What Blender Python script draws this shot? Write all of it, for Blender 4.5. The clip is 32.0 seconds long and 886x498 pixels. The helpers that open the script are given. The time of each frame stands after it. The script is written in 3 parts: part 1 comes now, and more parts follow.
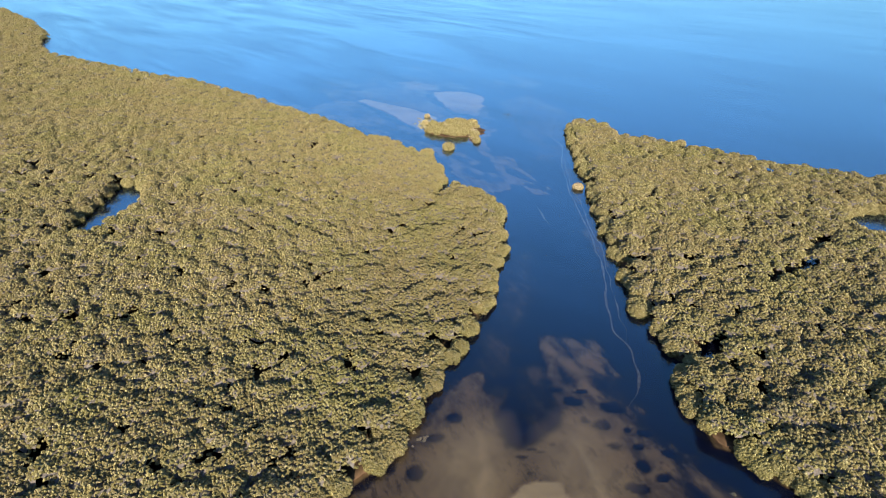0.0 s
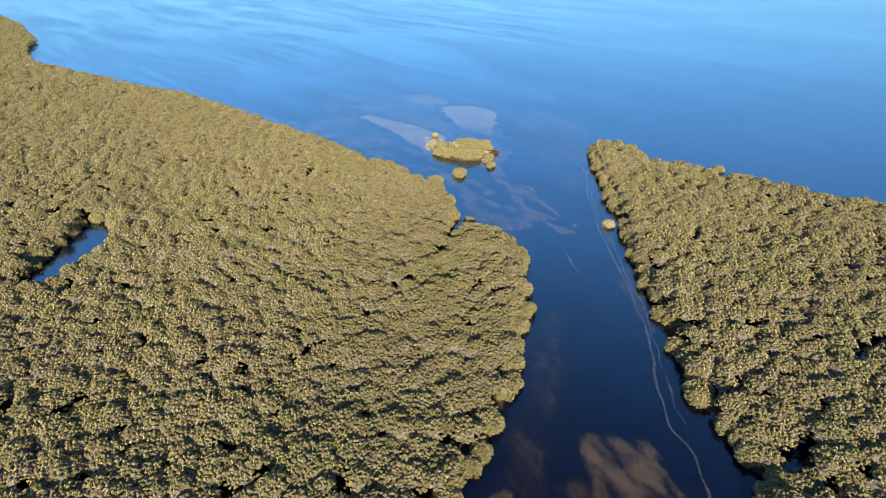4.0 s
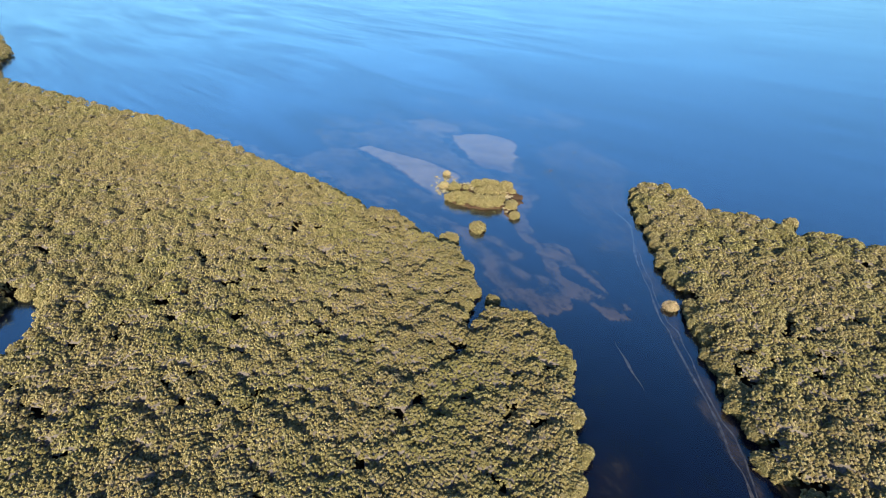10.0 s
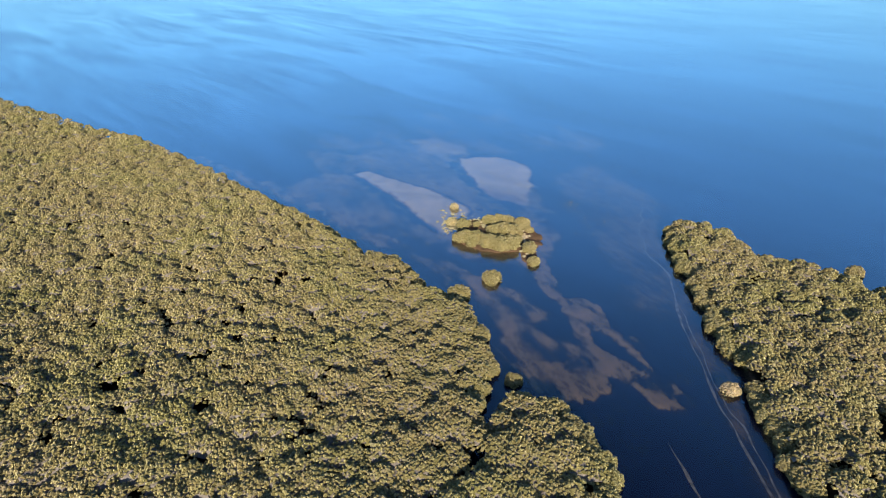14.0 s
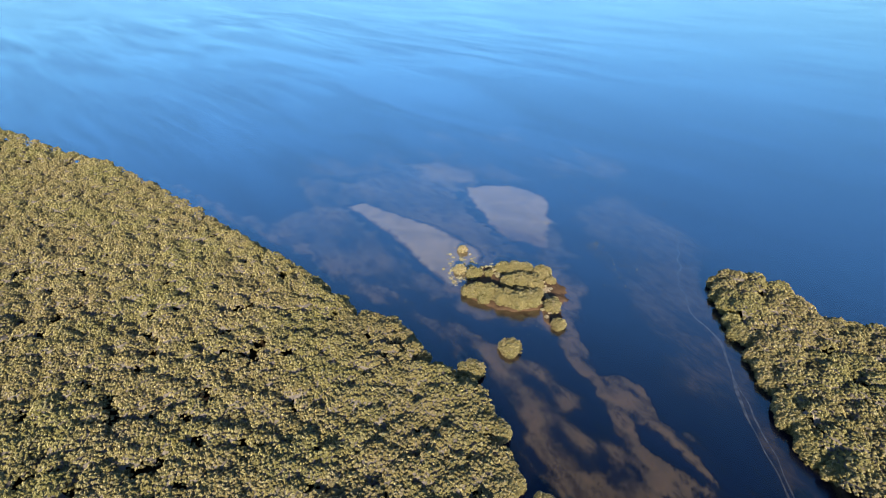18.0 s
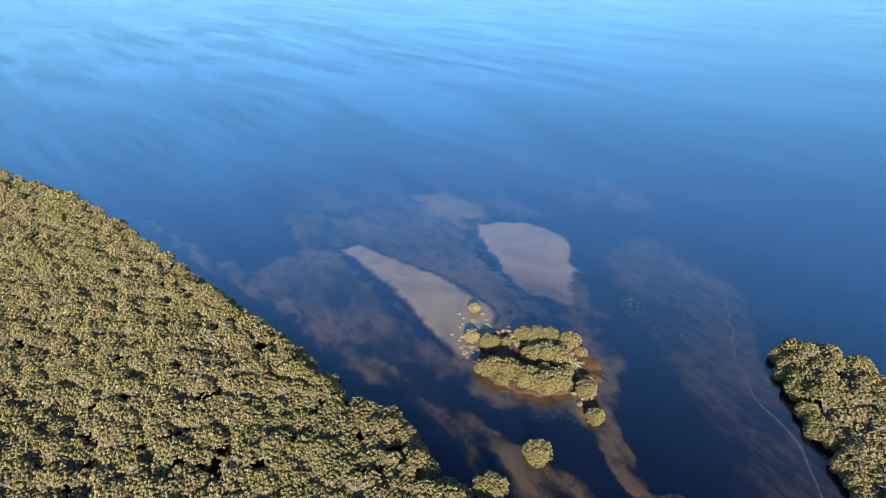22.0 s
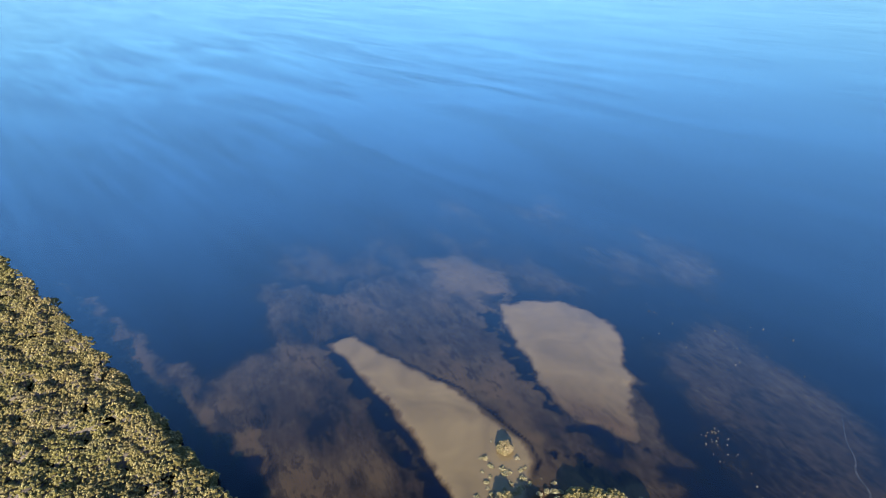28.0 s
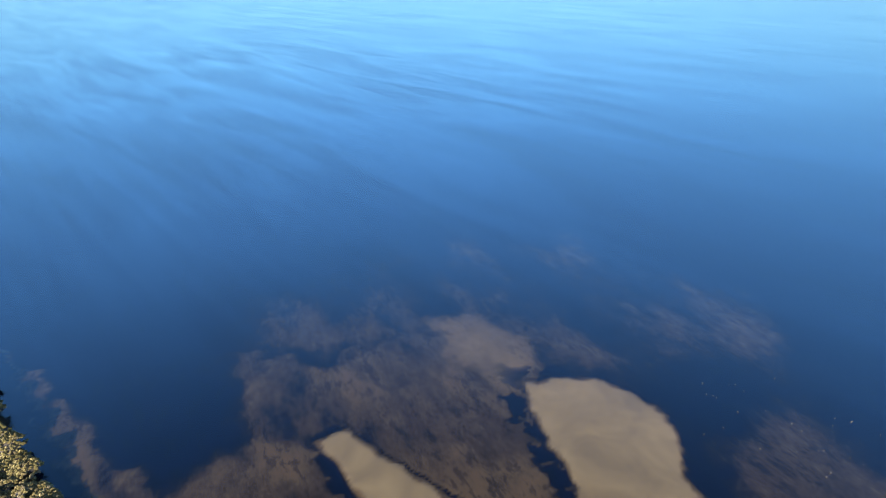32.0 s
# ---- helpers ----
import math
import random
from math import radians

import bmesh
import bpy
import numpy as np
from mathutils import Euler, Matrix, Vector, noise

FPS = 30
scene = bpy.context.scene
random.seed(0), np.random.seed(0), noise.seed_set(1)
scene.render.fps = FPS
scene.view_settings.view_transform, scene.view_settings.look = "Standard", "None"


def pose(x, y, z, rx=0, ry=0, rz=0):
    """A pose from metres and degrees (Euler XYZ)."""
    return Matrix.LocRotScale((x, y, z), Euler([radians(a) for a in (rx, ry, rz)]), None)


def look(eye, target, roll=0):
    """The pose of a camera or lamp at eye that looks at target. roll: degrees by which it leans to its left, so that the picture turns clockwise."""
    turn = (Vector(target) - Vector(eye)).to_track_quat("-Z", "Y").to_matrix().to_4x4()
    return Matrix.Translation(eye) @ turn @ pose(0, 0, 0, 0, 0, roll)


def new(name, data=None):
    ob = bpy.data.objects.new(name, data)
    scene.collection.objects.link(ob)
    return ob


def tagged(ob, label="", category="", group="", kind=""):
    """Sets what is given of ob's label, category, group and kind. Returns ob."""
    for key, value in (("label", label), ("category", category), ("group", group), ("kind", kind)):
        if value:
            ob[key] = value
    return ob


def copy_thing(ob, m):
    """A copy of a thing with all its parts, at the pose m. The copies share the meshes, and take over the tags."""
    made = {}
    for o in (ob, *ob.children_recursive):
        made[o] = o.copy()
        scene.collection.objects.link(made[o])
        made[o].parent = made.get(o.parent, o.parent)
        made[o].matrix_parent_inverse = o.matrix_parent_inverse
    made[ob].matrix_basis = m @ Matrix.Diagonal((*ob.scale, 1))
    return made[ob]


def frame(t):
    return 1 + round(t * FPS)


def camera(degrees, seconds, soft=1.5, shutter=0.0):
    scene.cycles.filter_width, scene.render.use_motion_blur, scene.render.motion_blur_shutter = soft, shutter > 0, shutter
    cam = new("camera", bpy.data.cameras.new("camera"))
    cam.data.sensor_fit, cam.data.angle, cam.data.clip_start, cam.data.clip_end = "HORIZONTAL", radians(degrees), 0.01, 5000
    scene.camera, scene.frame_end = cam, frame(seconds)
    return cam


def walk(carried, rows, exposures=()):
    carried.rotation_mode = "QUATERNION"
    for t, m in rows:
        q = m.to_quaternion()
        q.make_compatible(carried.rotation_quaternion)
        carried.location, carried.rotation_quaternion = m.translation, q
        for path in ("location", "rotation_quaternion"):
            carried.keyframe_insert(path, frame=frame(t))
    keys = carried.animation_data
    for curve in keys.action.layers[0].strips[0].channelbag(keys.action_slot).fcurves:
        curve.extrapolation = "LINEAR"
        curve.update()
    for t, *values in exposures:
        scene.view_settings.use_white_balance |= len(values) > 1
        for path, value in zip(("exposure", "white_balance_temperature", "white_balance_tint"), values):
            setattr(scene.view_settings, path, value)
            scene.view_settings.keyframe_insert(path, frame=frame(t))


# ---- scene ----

# ---- camera: a drone on a straight level line over the creek mouth ----
cam = camera(74.0, 32.0, soft=1.1)
PATH = [  # seconds, x, y, z, yaw, pitch
    (0, -0.08, 0.10, 70.77, 1.11, -28.64),
    (2, -1.41, 12.75, 70.77, 1.31, -28.64),
    (4, -2.73, 25.42, 70.78, 1.51, -28.57),
    (6, -4.04, 38.08, 70.79, 1.67, -28.49),
    (8, -5.35, 50.71, 70.79, 1.81, -28.39),
    (10, -6.65, 63.32, 70.80, 1.91, -28.29),
    (12, -7.93, 75.93, 70.81, 1.99, -28.20),
    (14, -9.19, 88.54, 70.82, 2.04, -28.11),
    (16, -10.43, 101.16, 70.83, 2.07, -28.00),
    (18, -11.67, 113.78, 70.85, 2.10, -27.88),
    (20, -12.92, 126.42, 70.86, 2.14, -27.72),
    (22, -14.20, 139.05, 70.87, 2.18, -27.53),
    (24, -15.52, 151.67, 70.87, 2.25, -27.29),
    (26, -16.88, 164.26, 70.88, 2.36, -27.01),
    (28, -18.30, 176.83, 70.89, 2.50, -26.71),
    (30, -19.75, 189.38, 70.90, 2.68, -26.39),
    (32, -21.20, 201.94, 70.90, 2.92, -26.09),
]
walk(cam, [(t, pose(x, y, z, 90 + pitch, 0, yaw)) for t, x, y, z, yaw, pitch in PATH])

# ---- light: clear sky, low warm sun behind the camera's right shoulder ----
SUN_UP, SUN_ROUND = radians(20), radians(177)
scene.view_settings.exposure = 1.25
world = bpy.data.worlds.new("sky")
scene.world = world
world.use_nodes = True
sky = world.node_tree.nodes.new("ShaderNodeTexSky")
sky.sky_type, sky.sun_disc = "NISHITA", False
sky.sun_elevation, sky.sun_rotation = SUN_UP, SUN_ROUND
sky.air_density, sky.dust_density, sky.ozone_density = 1.0, 0.8, 7.0
back = world.node_tree.nodes["Background"]
back.inputs["Strength"].default_value = 0.09
world.node_tree.links.new(sky.outputs[0], back.inputs[0])
sun = new("sun", bpy.data.lights.new("sun", "SUN"))
sun.data.energy, sun.data.angle, sun.data.color = 4.8, radians(0.5), (1.0, 0.90, 0.74)
sun.matrix_world = look((math.sin(SUN_ROUND) * math.cos(SUN_UP) * 300, math.cos(SUN_ROUND) * math.cos(SUN_UP) * 300, math.sin(SUN_UP) * 300), (0, 0, 0))


# ---- materials ----
def material(name):
    m = bpy.data.materials.new(name)
    m.use_nodes = True
    t = m.node_tree
    return m, t, t.nodes["Principled BSDF"], t.nodes["Material Output"]


def node(t, kind, **sockets):
    n = t.nodes.new(kind)
    for key, value in sockets.items():
        n.inputs[key.replace("_", " ")].default_value = value
    return n


def ramp(t, source, stops, mode="LINEAR"):
    n = t.nodes.new("ShaderNodeValToRGB")
    n.color_ramp.interpolation = mode
    e = n.color_ramp.elements
    while len(e) < len(stops):
        e.new(0.5)
    for i, (place, colour) in enumerate(stops):
        e[i].position = place
        e[i].color = (*colour, 1) if len(colour) == 3 else colour
    t.links.new(source, n.inputs[0])
    return n


def mixed(t, factor, a, b, mode="MIX"):
    n = t.nodes.new("ShaderNodeMix")
    n.data_type, n.blend_type = "RGBA", mode
    for value, socket in ((factor, n.inputs[0]), (a, n.inputs[6]), (b, n.inputs[7])):
        if isinstance(value, (int, float)):
            socket.default_value = value
        elif isinstance(value, tuple):
            socket.default_value = (*value, 1)
        else:
            t.links.new(value, socket)
    return n.outputs[2]


def grain(t, scale, detail=3.0, rough=0.55, warp=0.0, drawn=1.0):
    g = t.nodes.new("ShaderNodeNewGeometry")
    n = node(t, "ShaderNodeTexNoise", Scale=scale, Detail=detail, Roughness=rough, Distortion=warp)
    place = g.outputs["Position"]
    if drawn != 1:
        along = node(t, "ShaderNodeMapping")
        along.vector_type = "TEXTURE"
        along.inputs["Rotation"].default_value, along.inputs["Scale"].default_value = (0, 0, radians(27)), (1, drawn, 1)
        t.links.new(place, along.inputs["Vector"])
        place = along.outputs[0]
    t.links.new(place, n.inputs["Vector"])
    return n.outputs["Fac"]


def foliage(name, dark, mid, light, grey):
    m, t, b, out = material(name)
    geo = t.nodes.new("ShaderNodeNewGeometry")
    leaf = ramp(t, geo.outputs["Random Per Island"], [(0.0, dark), (0.35, mid), (0.75, light), (1.0, grey)])
    patch = ramp(t, grain(t, 0.06, 4), [(0.34, (0.90, 1.0, 0.78)), (0.5, (1, 1, 1)), (0.66, (1.04, 0.98, 1.10))])
    # tone by crown, its contrast raised to paint in dark crevices and undersides
    crown = ramp(t, grain(t, 0.6, 3, 0.6), [(0.3, (0.66, 0.70, 0.60)), (0.52, (1, 1, 1)), (0.72, (1.26, 1.20, 1.06))])
    c = mixed(t, 1.0, leaf.outputs[0], patch.outputs[0], "MULTIPLY")
    c = mixed(t, 1.0, c, crown.outputs[0], "MULTIPLY")
    bare = ramp(t, grain(t, 0.13, 4, 0.6), [(0.62, (0, 0, 0)), (0.72, (0.6, 0.6, 0.6))])
    c = mixed(t, bare.outputs[0], c, (0.15, 0.125, 0.095))
    sprig = ramp(t, grain(t, 4.2, 3, 0.6), [(0.34, (0.62, 0.64, 0.58)), (0.5, (0.98, 0.98, 0.96)), (0.66, (1.30, 1.26, 1.12))])
    c = mixed(t, 1.0, c, sprig.outputs[0], "MULTIPLY")
    t.links.new(c, b.inputs["Base Color"])
    through_leaf = node(t, "ShaderNodeBsdfTranslucent")
    t.links.new(mixed(t, 1.0, c, (1.15, 0.95, 0.6), "MULTIPLY"), through_leaf.inputs["Color"])
    both = node(t, "ShaderNodeMixShader", Fac=0.17)
    t.links.new(b.outputs[0], both.inputs[1])
    t.links.new(through_leaf.outputs[0], both.inputs[2])
    t.links.new(both.outputs[0], out.inputs["Surface"])
    b.inputs["Roughness"].default_value = 0.6
    b.inputs["Specular IOR Level"].default_value = 0.08
    b.inputs["Sheen Weight"].default_value, b.inputs["Sheen Roughness"].default_value = 0.8, 0.5
    b.inputs["Sheen Tint"].default_value = (1.0, 0.88, 0.42, 1)
    bump = node(t, "ShaderNodeBump", Strength=1.0, Distance=0.34)
    t.links.new(grain(t, 4.6, 3, 0.6), bump.inputs["Height"])
    t.links.new(bump.outputs[0], b.inputs["Normal"])
    return m


LEAF = foliage("mangrove_leaf", (0.092, 0.076, 0.028), (0.123, 0.098, 0.036), (0.144, 0.114, 0.047), (0.175, 0.142, 0.090))
TWIG = foliage("pale_twigs", (0.19, 0.15, 0.10), (0.27, 0.22, 0.155), (0.35, 0.30, 0.23), (0.44, 0.39, 0.32))
SHRUB = foliage("dry_shrub", (0.19, 0.14, 0.075), (0.25, 0.185, 0.11), (0.29, 0.22, 0.14), (0.33, 0.26, 0.19))


def bark_material():
    m, t, b, _ = material("grey_bark")
    c = ramp(t, grain(t, 6.0, 4), [(0.3, (0.07, 0.055, 0.045)), (0.7, (0.17, 0.145, 0.12))])
    t.links.new(c.outputs[0], b.inputs["Base Color"])
    b.inputs["Roughness"].default_value = 0.9
    return m


BARK = bark_material()


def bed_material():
    # silt in the deep water, its dark blue painted in for light lost with depth; brown mud on the flats, clean sand on
    # the bars, dark litter on the land
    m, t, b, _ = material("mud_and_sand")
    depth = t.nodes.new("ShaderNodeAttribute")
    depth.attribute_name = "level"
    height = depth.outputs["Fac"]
    for scale, detail, amount in ((0.16, 8, 0.22), (0.7, 8, 0.38), (2.4, 6, 0.42)):
        wobble = t.nodes.new("ShaderNodeMath")
        wobble.operation = "MULTIPLY_ADD"
        t.links.new(grain(t, scale, detail, 0.66, 0.2, 2.4), wobble.inputs[0])
        wobble.inputs[1].default_value = amount
        t.links.new(height, wobble.inputs[2])
        height = wobble.outputs[0]
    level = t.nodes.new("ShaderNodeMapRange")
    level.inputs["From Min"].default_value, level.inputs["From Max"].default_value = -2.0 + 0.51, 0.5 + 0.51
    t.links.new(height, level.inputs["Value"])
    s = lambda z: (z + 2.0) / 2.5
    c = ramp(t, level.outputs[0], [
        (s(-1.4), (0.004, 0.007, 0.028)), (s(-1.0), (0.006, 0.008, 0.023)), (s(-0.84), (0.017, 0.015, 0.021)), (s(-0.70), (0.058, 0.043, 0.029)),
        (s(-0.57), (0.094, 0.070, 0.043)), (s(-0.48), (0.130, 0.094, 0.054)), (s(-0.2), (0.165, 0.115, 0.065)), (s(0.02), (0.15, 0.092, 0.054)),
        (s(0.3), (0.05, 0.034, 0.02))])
    # ragged mats of dark seagrass on the flats
    weed = ramp(t, grain(t, 0.6, 9, 0.7, 0.3, 2.2), [(0.52, (0, 0, 0)), (0.58, (0.5, 0.5, 0.5))])
    where = ramp(t, grain(t, 0.07, 3), [(0.38, (0, 0, 0)), (0.52, (1, 1, 1))])
    c = mixed(t, mixed(t, 1.0, weed.outputs[0], where.outputs[0], "MULTIPLY"), c.outputs[0], (0.007, 0.010, 0.018))
    sand = t.nodes.new("ShaderNodeAttribute")
    sand.attribute_name = "sand"
    c = mixed(t, sand.outputs["Fac"], c, (0.40, 0.312, 0.180))
    tone = ramp(t, grain(t, 0.10, 6, 0.6, 0.8), [(0.32, (0.74, 0.74, 0.77)), (0.68, (1.16, 1.14, 1.08))])
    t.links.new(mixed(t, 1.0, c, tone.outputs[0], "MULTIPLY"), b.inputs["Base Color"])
    b.inputs["Roughness"].default_value = 0.95
    b.inputs["Specular IOR Level"].default_value = 0.0
    bump = node(t, "ShaderNodeBump", Strength=0.4, Distance=0.05)
    t.links.new(grain(t, 3.0, 4), bump.inputs["Height"])
    t.links.new(bump.outputs[0], b.inputs["Normal"])
    return m


def water_material():
    m, t, b, out = material("calm_sea_water")
    t.nodes.remove(b)
    geo = t.nodes.new("ShaderNodeNewGeometry")
    # wind slicks: long curved streaks of smoother water
    def drawn_out(long, wide, detail, swirl):
        place = node(t, "ShaderNodeMapping")
        place.vector_type = "TEXTURE"
        place.inputs["Rotation"].default_value = (0, 0, radians(-46))
        place.inputs["Scale"].default_value = (long, wide, 1)
        t.links.new(geo.outputs["Position"], place.inputs["Vector"])
        n = node(t, "ShaderNodeTexNoise", Scale=1.0, Detail=detail, Roughness=0.58, Distortion=swirl)
        t.links.new(place.outputs[0], n.inputs["Vector"])
        return n.outputs["Fac"]
    # the wind leaves them chiefly in the bay off the west shore
    bay = node(t, "ShaderNodeMapping")
    bay.vector_type = "TEXTURE"
    bay.inputs["Location"].default_value, bay.inputs["Scale"].default_value = (-190, 540, 0), (330, 330, 300)
    bay.inputs["Rotation"].default_value = (0, 0, radians(20))
    t.links.new(geo.outputs["Position"], bay.inputs["Vector"])
    reach = t.nodes.new("ShaderNodeTexGradient")
    reach.gradient_type = "SPHERICAL"
    t.links.new(bay.outputs[0], reach.inputs["Vector"])
    windy = ramp(t, reach.outputs["Fac"], [(0.0, (0.40,) * 3), (0.5, (1.0,) * 3)], "EASE")
    def patchy(value):
        centred = node(t, "ShaderNodeMath")
        centred.operation = "SUBTRACT"
        t.links.new(value, centred.inputs[0])
        n = node(t, "ShaderNodeMath")
        n.operation = "MULTIPLY_ADD"
        t.links.new(centred.outputs[0], n.inputs[0])
        t.links.new(windy.outputs[0], n.inputs[1])
        n.inputs[2].default_value = 0.5
        return n.outputs[0]
    slick = patchy(drawn_out(170, 42, 6.0, 1.2))
    broad = ramp(t, slick, [(0.34, (0.20,) * 3), (0.68, (0.09,) * 3)], "EASE")
    fine = ramp(t, patchy(drawn_out(120, 6, 2.0, 0.8)), [(0.3, (0.05,) * 3), (0.7, (0.0,) * 3)], "EASE")
    rough = node(t, "ShaderNodeMath")
    t.links.new(broad.outputs[0], rough.inputs[0])
    t.links.new(fine.outputs[0], rough.inputs[1])
    ripple = node(t, "ShaderNodeBump", Strength=0.045, Distance=0.05)
    t.links.new(grain(t, 1.6, 3), ripple.inputs["Height"])
    gloss = node(t, "ShaderNodeBsdfGlossy", Color=(0.69, 0.905, 0.98, 1))
    t.links.new(rough.outputs[0], gloss.inputs["Roughness"])
    t.links.new(ripple.outputs[0], gloss.inputs["Normal"])
    clear = node(t, "ShaderNodeBsdfTransparent", Color=(0.90, 0.87, 0.84, 1))
    weight = node(t, "ShaderNodeLayerWeight", Blend=0.5)
    t.links.new(ripple.outputs[0], weight.inputs["Normal"])
    mirror = ramp(t, weight.outputs["Facing"], [(0.0, (0.012,) * 3), (0.2, (0.012,) * 3), (0.38, (0.118,) * 3), (0.56, (0.385,) * 3),
                                               (0.74, (0.50,) * 3), (0.9, (0.76,) * 3), (1.0, (0.95,) * 3)], "B_SPLINE")
    calm = ramp(t, slick, [(0.36, (0.93,) * 3), (0.66, (1.09,) * 3)], "EASE")
    combed = ramp(t, patchy(drawn_out(70, 5, 4.0, 0.6)), [(0.36, (0.95,) * 3), (0.66, (1.05,) * 3)], "EASE")
    riffle = ramp(t, grain(t, 0.3, 3, 0.7), [(0.35, (0.96,) * 3), (0.65, (1.04,) * 3)])
    wind = mixed(t, 1.0, mixed(t, 1.0, calm.outputs[0], combed.outputs[0], "MULTIPLY"), riffle.outputs[0], "MULTIPLY")
    share = node(t, "ShaderNodeMath")
    share.operation = "MULTIPLY"
    t.links.new(mirror.outputs[0], share.inputs[0])
    t.links.new(wind, share.inputs[1])
    mix = t.nodes.new("ShaderNodeMixShader")
    t.links.new(share.outputs[0], mix.inputs[0])
    t.links.new(clear.outputs[0], mix.inputs[1])
    t.links.new(gloss.outputs[0], mix.inputs[2])
    t.links.new(mix.outputs[0], out.inputs["Surface"])
    return m


def furrow_material():
    m, t, b, _ = material("stirred_mud")
    c = ramp(t, grain(t, 0.8, 5, 0.65), [(0.35, (0.05, 0.046, 0.042)), (0.65, (0.16, 0.145, 0.125))])
    t.links.new(c.outputs[0], b.inputs["Base Color"])
    b.inputs["Roughness"].default_value, b.inputs["Specular IOR Level"].default_value = 0.95, 0.0
    return m


BED, WATER, FURROW = bed_material(), water_material(), furrow_material()


# ---- plan: shores, bars and flats in metres ----
LEFT_SHORE = [(-70, -160), (-60, -40), (-48, 10), (-34, 30), (-23, 46), (-16, 55), (-8, 66), (-3.5, 76), (1, 87), (6, 97), (9.3, 111), (12.0, 128), (13.5, 146),
              (12.3, 156), (7.5, 164.5), (1, 167.5), (-3, 165.5), (-5, 159), (-5.5, 165), (-3, 172), (-3, 181), (-8, 193), (-15, 199.5), (-25, 213), (-34, 217),
              (-46, 231), (-63, 245), (-78, 257), (-106, 283), (-130, 299), (-152, 312), (-195, 338), (-250, 373), (-278, 409),
              (-303, 456), (-368, 534), (-444, 608), (-560, 700), (-560, -160)]
RIGHT_SHORE = [(75, -160), (64, -40), (56, 10), (54, 40), (50, 57), (44, 63.5), (40, 66.5), (38, 74), (38.2, 80), (40.6, 84.4), (42.6, 86.2), (40.4, 88.8), (38, 97), (38, 111), (38.5, 124),
               (39.5, 143), (40.5, 161), (42, 185), (43, 205), (43.5, 222), (46, 234), (52, 237), (57, 233), (62, 226), (62.5, 218), (72, 213),
               (83, 205), (97, 193), (111, 184), (127, 178), (150, 168), (220, 150), (420, 60), (420, -160)]
LEFT_POND = [(-100.5, 132.5), (-93.5, 134), (-91.5, 148), (-92.5, 161), (-99, 169), (-103.3, 165), (-102.5, 151), (-102, 142)]
RIGHT_POND = [(107, 139), (109, 148), (116, 153), (127, 151), (128, 135), (116, 134)]
CREEKS = [[(-101, 134), (-103, 122), (-109, 114), (-125, 104)], [(-152, 185), (-140, 180), (-128, 172), (-102, 168)],
          [(-4, 162), (-7, 151), (-13, 139), (-17, 129), (-23, 121)], [(45.5, 87.5), (53, 93), (62, 103), (71, 112), (81, 120), (95, 134), (108, 147)]]
BAR_WEST = [(-46, 274), (-41.5, 276.5), (-34, 271), (-19, 260), (-12, 253), (-8, 248), (-7, 244), (-9, 238), (-13.5, 229.5), (-15, 232), (-18.4, 236.6),
            (-23.8, 244.6), (-26.8, 250.6), (-31.8, 257.6), (-38.2, 265.5)]
BAR_EAST = [(-10.3, 290.5), (-4.4, 292.5), (3.2, 292), (9, 288.6), (13.2, 283.2), (13.6, 277), (13, 270), (13, 266.5), (11.2, 262), (10, 257), (9, 251), (4.6, 252.8),
            (1.3, 256), (-2, 260.5), (-5, 269.7), (-7.4, 274.4), (-9.5, 281.2)]
# ragged belts of dark weed along the bars: line, half width
WEED_BELTS = [([(-12.1, 295), (-12.6, 286), (-10, 278), (-7.6, 270), (-3.9, 262.5), (0.4, 256.5), (3, 252.5), (8.5, 249.2)], 2.6), ([(-11, 294.5), (-3, 295.5), (4, 294)], 1.2),
              ([(-44, 270), (-36, 260), (-31, 252), (-26, 243), (-20, 235)], 1.5), ([(-3.5, 246), (3, 243.5), (9, 241)], 1.0)]
BAR_NORTH = [(-27, 310), (-21, 313), (-10, 306), (-9.5, 297), (-13, 289), (-21, 295)]
FLAT_WEST = [(-68, 296), (-47, 292), (-36, 304), (-11, 305), (-7, 292), (12, 284), (11, 252), (13, 243), (8, 236), (-14, 226), (-45, 237), (-51, 253), (-54, 269)]
FLAT_NORTH = [(-66, 300), (-52, 332), (-18, 352), (6, 348), (44, 318), (34, 304), (12, 300), (-8, 308), (-30, 306)]
FLAT_SHORE = [(-116, 296), (-92, 279), (-76, 265.5), (-67, 262.5), (-53, 250), (-50, 242), (-55, 243.5), (-66, 254), (-78, 261.5), (-93, 275)]
FLAT_MID = [(-48, 246), (-32, 231), (-21, 219.5), (-12, 211.5), (-6.9, 208), (1, 202), (7, 193), (6, 189), (11, 182.5), (13, 175), (11, 166), (6, 166), (4.5, 172), (1, 178), (-0.5, 188), (-6, 196), (-14, 209), (-28, 221), (-42, 233)]
FLAT_BEND = [(3, 82), (9, 98), (12.5, 112), (14, 126), (17, 128), (16, 112), (12.5, 97), (7, 84)]
FLAT_BAY = [(-62, 262), (-56, 252), (-49, 243), (-40, 236), (-27, 229), (-18, 226), (-14, 231), (-20, 240), (-28, 253), (-40, 268), (-56, 275)]
